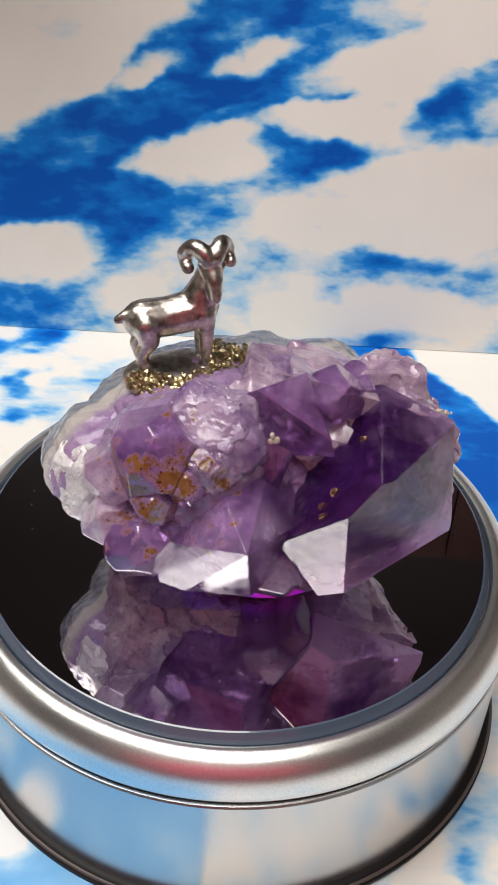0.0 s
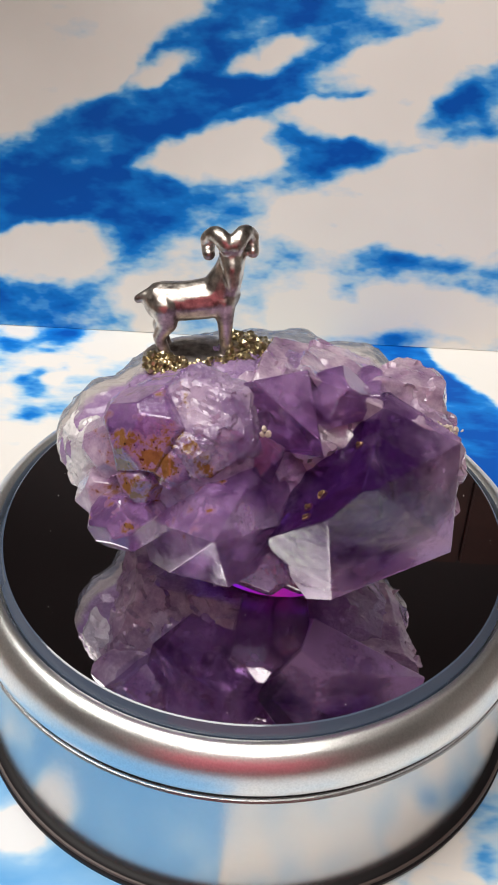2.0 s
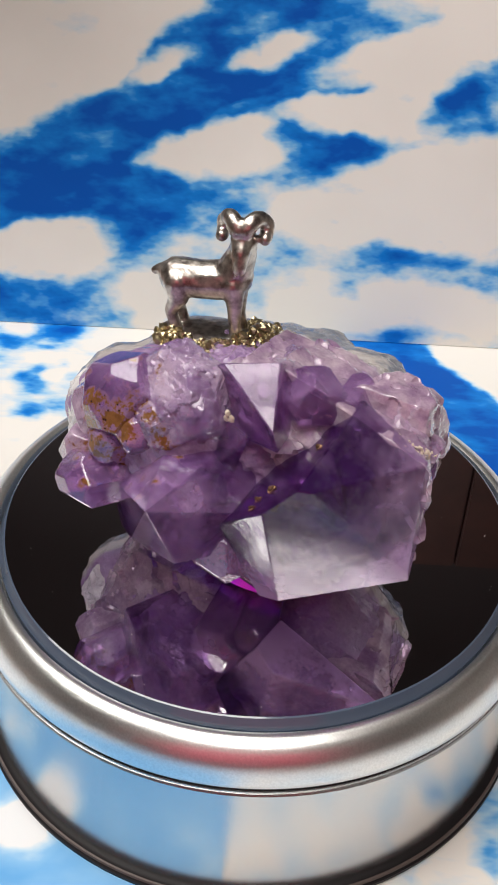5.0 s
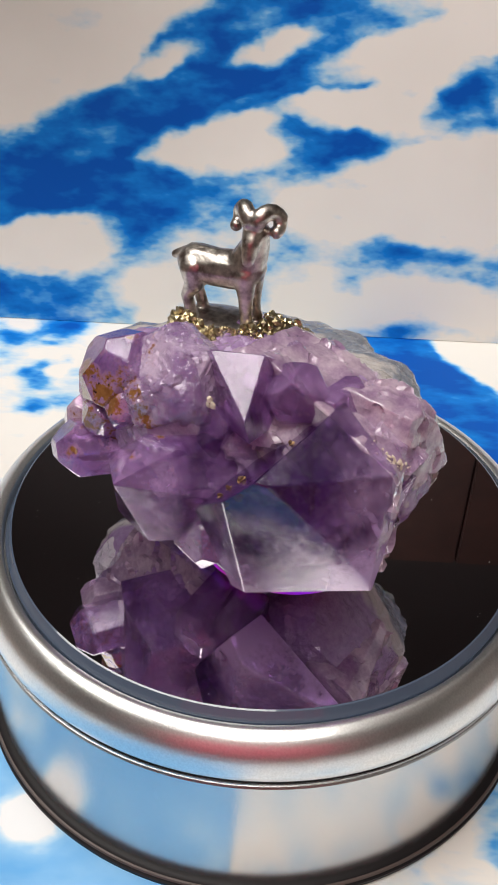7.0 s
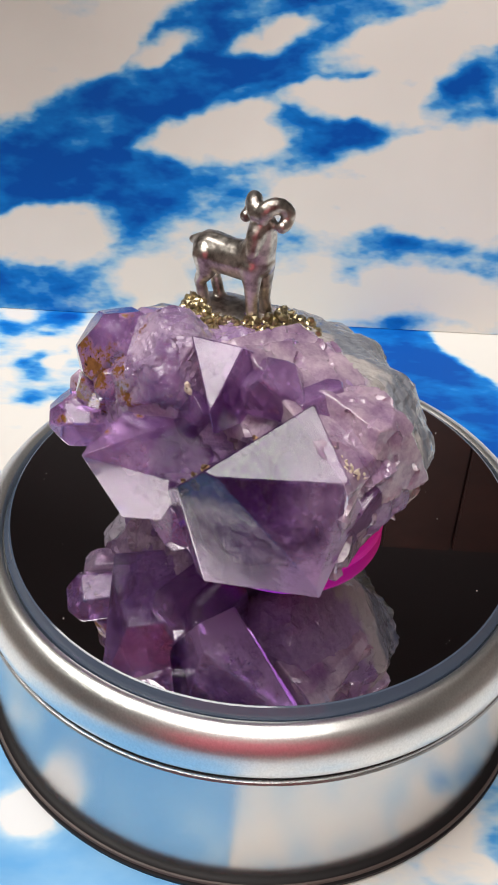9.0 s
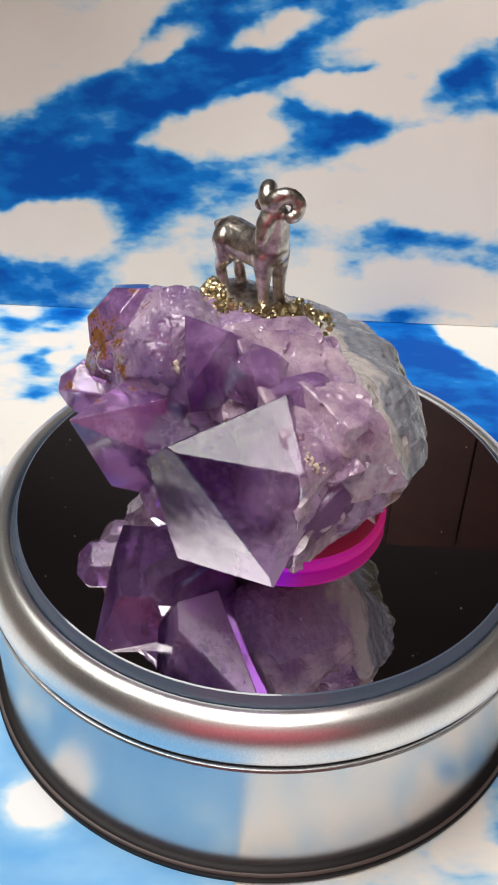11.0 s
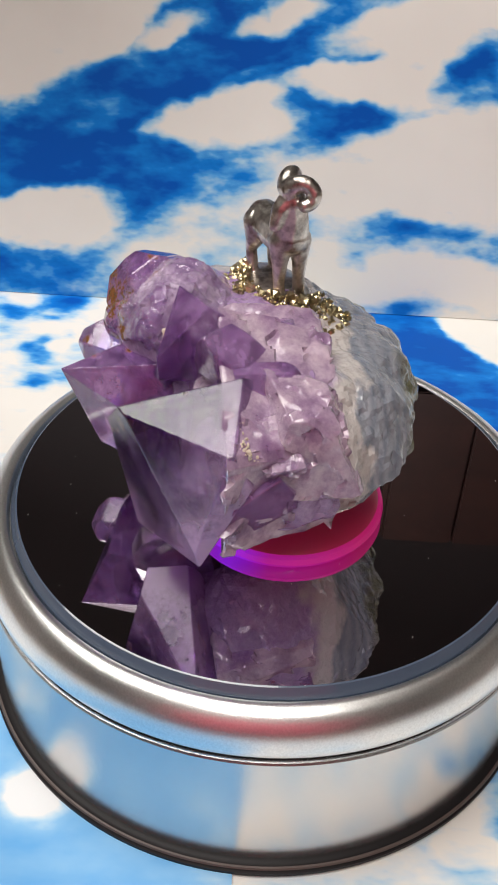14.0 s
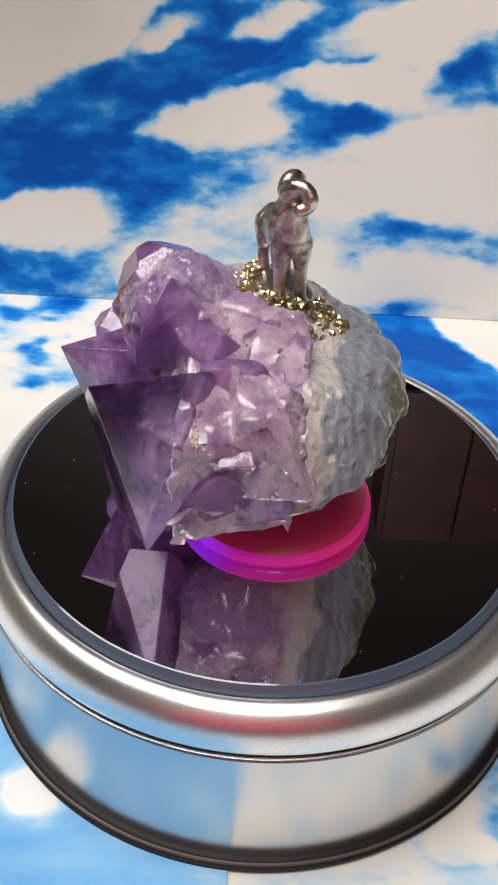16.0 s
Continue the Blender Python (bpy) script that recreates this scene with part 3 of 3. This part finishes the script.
GREAT = (
    ((0.025, -0.014, 0.025), deep_violet, ((-59, -8, 0.0084), (-37, 13, 0.0087), (-40, 65, 0.0122), (-100, -12, 0.0146), (-166, 42, 0.0112),
     (5, 4, 0.0113), (70, 25, 0.0110), (-20, -62, 0.0135), (180, -30, 0.018), (79, -27, 0.0055))),
    ((0.001, -0.024, 0.022), violet, ((-31, -9, 0.0071), (-14, 30, 0.0074), (-50, 77, 0.0090), (-147, 41, 0.0089), (-122, -6, 0.0097), (-98, -22, 0.0095),
     (150, -10, 0.012), (90, 0, 0.014), (-60, -75, 0.0100))),
    ((0.008, -0.014, 0.039), violet, ((-65, 54, 0.0053), (-112, -9, 0.0043), (17, 13, 0.0040), (126, 51, 0.0047), (-20, -70, 0.0068), (90, -30, 0.010))),
)
for center, material, faces in GREAT:
    part("crystal", cut_crystal(center, faces), material, amethyst)


def grown(center, az, el, spin, radius, cap, slopes, material, tilt=48, squash=1.0):
    """A six-sided point: a prism of that radius about its axis, six sloping end faces at their distances, and a broken or flat end at cap."""
    axis = direction(az, el)
    side = axis.orthogonal().normalized()
    faces = []
    for k in range(6):
        s = Matrix.Rotation(radians(spin + 60 * k), 3, axis) @ side
        n = s * math.sin(radians(tilt)) + axis * math.cos(radians(tilt))
        for v, dist in ((s, radius * (squash if k % 3 == 0 else 1.0)), (n, slopes[k % len(slopes)])):
            faces.append((math.degrees(math.atan2(v.y, v.x)), math.degrees(math.asin(max(-1, min(1, v.z)))), dist))
    faces.append((az, el, cap))
    faces.append((az + 180, -el, radius * 1.6))
    bm = cut_crystal(center, faces, radius * 6)
    if material in (crackled, pale):
        shatter(bm, 0.0008, 0.0019, 0.42, 0.0003)
    return part("crystal", bm, material, amethyst)


grown((-0.0045, -0.0190, 0.0360), -100, 48, 20, 0.0085, 0.0060, (0.0078, 0.0084), crackled)
grown((-0.0142, -0.0290, 0.0222), -115, 6, 10, 0.0046, 0.0062, (0.0058, 0.0052, 0.0062), violet)
grown((-0.0125, -0.0222, 0.0350), -128, 38, 0, 0.0070, 0.0066, (0.0066, 0.0074), violet)
grown((-0.0072, -0.0258, 0.0318), -105, 30, 25, 0.0030, 0.0040, (0.0036, 0.0042), violet)
grown((-0.0120, -0.0262, 0.0288), -118, 18, 0, 0.0034, 0.0044, (0.0040, 0.0046), violet)
grown((0.0142, -0.0085, 0.0372), -62, 48, 15, 0.0046, 0.0095, (0.0060, 0.0068), violet, 52)
grown((0.0195, -0.0052, 0.0373), 98, -4, 12, 0.0030, 0.0062, (0.0048, 0.0056), violet)
grown((0.0066, -0.0200, 0.0112), -84, 14, 30, 0.0052, 0.0060, (0.0060, 0.0066), violet)
grown((0.0118, -0.0180, 0.0085), -70, 12, 20, 0.0036, 0.0046, (0.0044, 0.0050), violet)
grown((-0.0235, -0.0150, 0.0235), -130, 10, 0, 0.0070, 0.0062, (0.0070, 0.0078), pale)
grown((-0.0185, -0.0200, 0.0290), -120, 30, 20, 0.0052, 0.0056, (0.0056, 0.0062), lilac)
grown((-0.0190, -0.0235, 0.0225), -120, 5, 45, 0.0042, 0.0056, (0.0050, 0.0060), lilac)

def shard(center, az, el, radius, seed, material):
    """A broken piece of crystal with flat uneven faces, sunk in the rock and looking outwards."""
    r = random.Random(seed)
    faces = [(az + r.uniform(-14, 14), el + r.uniform(-14, 14), radius * r.uniform(0.55, 0.75))]
    for k in range(17):
        faces.append((r.uniform(-180, 180), math.degrees(math.asin(r.uniform(-1, 1))), radius * r.uniform(0.72, 1.1)))
    bm = cut_crystal(center, faces, radius * 2.4)
    if material is not violet:
        shatter(bm, 0.0011, 0.0030, 0.35, 0.0005, 5)
    return part("crystal", bm, material, amethyst)


# the broken lilac mass between the great crystal and the agate
MASS = (((0.020, -0.001, 0.028), 0.0040, ((43, 68, 0.0090), (24, -2, 0.0108), (30, 35, 0.0113), (20, -55, 0.0155), (90, 0, 0.0075), (-90, 0, 0.0105), (180, 0, 0.012), (0, -90, 0.013))),
        ((0.010, -0.005, 0.033), 0.0034, ((20, 75, 0.0052), (-80, 50, 0.0075), (80, 50, 0.0100), (0, 10, 0.011), (180, 10, 0.010), (0, -90, 0.010), (-90, 0, 0.010), (90, 0, 0.011))))
for center, pitch, faces in MASS:
    part("quartz_mass", shatter(cut_crystal(center, faces), 0.0009, pitch * 1.35, 0.36, 0.0007), massive, amethyst, "broken lilac quartz with bright facets")
# the upright lilac lump behind the great crystal, and the broken underside that the mirror shows
part("quartz_mass", shatter(cut_crystal((0.0250, -0.0005, 0.0340), ((20, 82, 0.0056), (4, 6, 0.0066), (-72, 22, 0.0048), (80, 25, 0.0066), (160, 40, 0.0066), (40, 40, 0.0070), (0, -90, 0.009), (180, 0, 0.009))), 0.0008, 0.0032, 0.40, 0.0006), massive, amethyst, "broken lilac quartz with bright facets")
part("quartz_mass", shatter(cut_crystal((-0.0070, -0.0100, 0.0130), ((-90, -30, 0.0085), (-150, -32, 0.0135), (-35, -35, 0.0120), (0, -90, 0.0066), (90, -10, 0.010), (180, -5, 0.017), (0, 0, 0.016), (0, 90, 0.008))), 0.0010, 0.0034, 0.45, 0.0010), massive, amethyst, "broken lilac quartz underside")
for k, (at, az, el, size, material) in enumerate((
        ((0.0130, -0.0030, 0.0345), -20, 75, 0.0052, violet), ((0.0080, -0.0070, 0.0360), -60, 70, 0.0052, lilac), ((0.0290, -0.0040, 0.0315), -10, 50, 0.0058, lilac),
        ((0.0265, 0.0000, 0.0240), 10, 5, 0.0066, violet), ((0.0245, 0.0040, 0.0285), 25, 40, 0.0054, lilac), ((0.0300, -0.0060, 0.0240), 15, -5, 0.0060, violet))):
    shard(at, az, el, size, 900 + k, material)
rnd = random.Random(11)
for k in range(170):
    az = rnd.uniform(-165, 65)
    el = rnd.uniform(-35, 75)
    d = direction(az, el)
    c = Vector((0.002, -0.004, 0.0225)) + Vector((d.x * 0.0255, d.y * 0.0175, d.z * 0.0138))
    if c.y > 0.0095 or (c.x > 0.0045 and c.y < -0.0085 and 0.010 < c.z < 0.036) or (c.x > 0.009 and c.y > -0.009) or c.x < -0.016 or (c - Vector((0.026, -0.014, 0.029))).length < 0.0125 or c.z < underside(c.x, c.y) + 0.004 or (c.x < 0.002 and c.y > -0.012 and el > 25):
        continue
    shard(c, az, el, rnd.uniform(0.0026, 0.0056), k, violet if c.x > 0.003 and c.y < -0.010 and c.z < 0.034 else rnd.choice((lilac, crackled, crackled, violet)))

# brown oval inclusions, pale flakes and the cream vein along the great crystal
cream = mat("cream_vein", (0.62, 0.52, 0.42), 0.6)


def chip(name, at, size, material, seed, flat=0.5):
    r = random.Random(seed)
    bm = bmesh.new()
    bmesh.ops.create_icosphere(bm, subdivisions=2, radius=1.0)
    for v in bm.verts:
        v.co *= r.uniform(0.8, 1.15)
        v.co = Vector((v.co.x * size, v.co.y * size * 0.8, v.co.z * size * flat))
    bmesh.ops.transform(bm, matrix=Matrix.Translation(at) @ Euler((r.uniform(0, 6), r.uniform(0, 6), 0)).to_matrix().to_4x4(), verts=bm.verts[:])
    return part(name, bm, material, amethyst)


def vein(knots, spread, sizes, seed):
    """A crust of fine cream grains along a seam, in one mesh."""
    r = random.Random(seed)
    bm = bmesh.new()
    for a, b in zip(knots, knots[1:]):
        a, b = Vector(a), Vector(b)
        for k in range(int((b - a).length / 0.00016)):
            at = a.lerp(b, r.random()) + Vector([r.gauss(0, spread) for i in range(3)])
            size = r.uniform(*sizes)
            turn = Euler((r.uniform(0, 6), r.uniform(0, 6), 0)).to_matrix().to_4x4()
            m4 = Matrix.Translation(at) @ turn @ Matrix.Diagonal((size, size * r.uniform(0.4, 0.9), size * 0.5, 1))
            bmesh.ops.create_icosphere(bm, subdivisions=1, radius=1.0, matrix=m4)
    part("seam_crust", bm, cream, amethyst, False, "cream mineral crust along the seam")


vein(((0.0180, -0.0120, 0.0385), (0.0211, -0.0104, 0.0388), (0.0260, -0.0100, 0.0378)), 0.0003, (0.00012, 0.00045), 100)
vein(((0.0290, -0.0095, 0.0370), (0.0334, -0.0085, 0.0360), (0.0350, -0.0070, 0.0350)), 0.0005, (0.00015, 0.00055), 200)
for k in range(4):
    chip("flake", (0.0056 + 0.0006 * math.cos(k * 1.9), -0.0199, 0.0372 + 0.0007 * math.sin(k * 1.9)), 0.0006, cream, 500 + k, 0.5)
BROWN = ((0.0142, -0.0232, 0.0308), (0.0196, -0.0166, 0.0360), (0.0144, -0.0254, 0.0265), (0.0158, -0.0226, 0.0296), (0.0126, -0.0240, 0.0285))
for k, at in enumerate(BROWN):
    n = direction(-166, 42)
    at = Vector(at) + n * (0.0112 - n.dot(Vector(at) - Vector((0.025, -0.014, 0.025))))
    chip("inclusion", at - n * 0.0004, 0.00095, ochre, 600 + k, 0.5)
    chip("inclusion", at + n * 0.0002, 0.00055, rusty, 650 + k, 0.5)

# ---- the ram ----
def tube(bm, pts, steps=14):
    """A rounded limb through (point, radius) knots."""
    for (p, r), (q, s) in zip(pts, pts[1:]):
        p, q = Vector(p), Vector(q)
        n = max(2, int((q - p).length / 0.0004))
        for k in range(n + 1):
            f = k / n
            m = Matrix.Translation(p.lerp(q, f)) @ Matrix.Diagonal((*([r + (s - r) * f] * 3), 1))
            bmesh.ops.create_icosphere(bm, subdivisions=2, radius=1.0, matrix=m)


def build_ram():
    bm = bmesh.new()
    tube(bm, [((-0.0050, 0, 0.0098), 0.0034), ((-0.0010, 0, 0.0096), 0.0034), ((0.0030, 0, 0.0100), 0.0036), ((0.0048, 0, 0.0108), 0.0034)])
    tube(bm, [((0.0048, 0, 0.0116), 0.0033), ((0.0061, -0.0002, 0.0148), 0.0026), ((0.0068, -0.0006, 0.0178), 0.0022)])
    tube(bm, [((-0.0066, 0, 0.0106), 0.0018), ((-0.0080, 0, 0.0108), 0.0010), ((-0.0090, 0, 0.0104), 0.0008)])
    for side in (-1, 1):
        y = 0.0017 * side
        tube(bm, [((0.0050, y, 0.0100), 0.0022), ((0.0053, y * 1.1, 0.0062), 0.0014), ((0.0052, y * 1.1, 0.0030), 0.0011), ((0.0055, y * 1.1, 0.0006), 0.0012)])
        tube(bm, [((-0.0048, y, 0.0096), 0.0025), ((-0.0044, y * 1.2, 0.0068), 0.0018), ((-0.0060, y * 1.2, 0.0042), 0.0011), ((-0.0050, y * 1.2, 0.0006), 0.0011)])
    f = Vector((0.02, -0.99, 0)).normalized()
    s = Vector((-f.y, f.x, 0))
    h = Vector((0.0065, -0.0008, 0.0184))
    low = Vector((0, 0, -1))
    tube(bm, [(h, 0.0021), (h + f * 0.0020 + low * 0.0018, 0.0016), (h + f * 0.0029 + low * 0.0044, 0.0011)])
    for side in (-1, 1):
        k = []
        for i in range(11):
            a = radians(10 + 27 * i)
            out = 0.0006 + 0.0030 * min(1.0, i / 6.0)
            k.append((h + s * side * out + f * (-0.0006 + 0.0015 * math.cos(a)) + Vector((0, 0, 0.0015 + 0.0016 * math.sin(a))), 0.00160 - 0.00005 * i))
        tube(bm, k)
    bmesh.ops.create_uvsphere(bm, u_segments=32, v_segments=16, radius=1.0, matrix=Matrix.Translation((0, 0, -0.0010)) @ Matrix.Diagonal((0.0092, 0.0056, 0.0015, 1)))
    ob = link("ram_statuette", bm, pewter, None, True)
    rm = ob.modifiers.new("melt", "REMESH")
    rm.mode, rm.voxel_size, rm.use_smooth_shade = "VOXEL", 0.00026, True
    sm = ob.modifiers.new("polish", "SMOOTH")
    sm.factor, sm.iterations = 0.5, 5
    place = pose(-0.0119, -0.0004, 0.0373, 0, -2, 20)
    ob.data.transform(place)
    return tagged(ob, "small polished pewter ram statuette with curled horns", "statuette")


ram = build_ram()

# ---- pyrite grit ----
grit = tagged(new("pyrite_grit"), "crust of glittering brassy pyrite grains round the ram's feet", "mineral")
NUGGETS = []
for k in range(5):
    rnd = random.Random(40 + k)
    bm = bmesh.new()
    bmesh.ops.create_icosphere(bm, subdivisions=1, radius=1.0)
    for v in bm.verts:
        v.co *= rnd.uniform(0.75, 1.2)
    me = bpy.data.meshes.new("nugget")
    bm.to_mesh(me)
    bm.free()
    me.materials.append(pyrite)
    NUGGETS.append(me)
rnd = random.Random(5)
for k in range(300):
    a = rnd.uniform(-2.75, 0.95)
    far = 1.50 if a > -0.75 else 1.22 if a > -2.2 else 1.06
    r = rnd.uniform(0.70, far)
    u, v = math.cos(a) * r * 0.0106, math.sin(a) * r * 0.0076
    c, s = math.cos(radians(20)), math.sin(radians(20))
    x, y = -0.0112 + u * c - v * s, 0.0004 + u * s + v * c
    ob = new("nugget", rnd.choice(NUGGETS))
    ob.parent = grit
    size = rnd.uniform(0.00042, 0.00090)
    z = 0.0382 - max(0, -v - 0.003) * 0.40 - max(0, -u - 0.005) * 0.35 - max(0, u - 0.006) * 0.25 - max(0, v) * 0.4 + rnd.uniform(-0.0006, 0.0014) * (1.3 - 0.5 * r)
    ob.matrix_basis = pose(x, y, z, rnd.uniform(0, 360), rnd.uniform(0, 360), 0) @ Matrix.Diagonal((size, size, size, 1))


# finer grains between the nuggets
rnd = random.Random(6)
bm = bmesh.new()
for k in range(700):
    a = rnd.uniform(-2.75, 0.95)
    r = rnd.uniform(0.66, 1.44 if a > -0.75 else 1.18 if a > -2.2 else 1.02)
    u, v = math.cos(a) * r * 0.0106, math.sin(a) * r * 0.0076
    c, s = math.cos(radians(20)), math.sin(radians(20))
    size = rnd.uniform(0.00022, 0.00048)
    z = 0.0380 - max(0, -v - 0.003) * 0.40 - max(0, -u - 0.005) * 0.35 - max(0, u - 0.006) * 0.25 - max(0, v) * 0.4 + rnd.uniform(-0.0006, 0.0012) * (1.3 - 0.5 * r)
    bmesh.ops.create_icosphere(bm, subdivisions=1, radius=size, matrix=pose(-0.0112 + u * c - v * s, 0.0004 + u * s + v * c, z, rnd.uniform(0, 360), rnd.uniform(0, 360), 0) @ Matrix.Diagonal((rnd.uniform(0.6, 1.3), 1, rnd.uniform(0.6, 1.3), 1)))
tagged(part("fine_grit", bm, pyrite, grit), kind="stuff")


def motions():
    turn = ((0, -0.0), (0.5, -3.08), (1, -5.93), (1.5, -9.04), (2, -12.1), (2.5, -14.81), (3, -17.64), (3.5, -20.35), (4, -23.96), (6.5, -39.41), (7, -42.61), (7.5, -45.85), (8, -49.06), (8.5, -52.19), (9, -54.94), (11.5, -69.62), (12, -72.49), (12.5, -75.28), (13, -78.13), (13.5, -80.93), (14, -83.63), (14.5, -86.72), (15, -89.56), (15.5, -92.38), (16, -94.87))
    for thing in (platter, pad, amethyst, ram, grit):
        walk(thing, [(t, pose(0, 0, 0, 0, 0, a)) for t, a in turn])


motions()
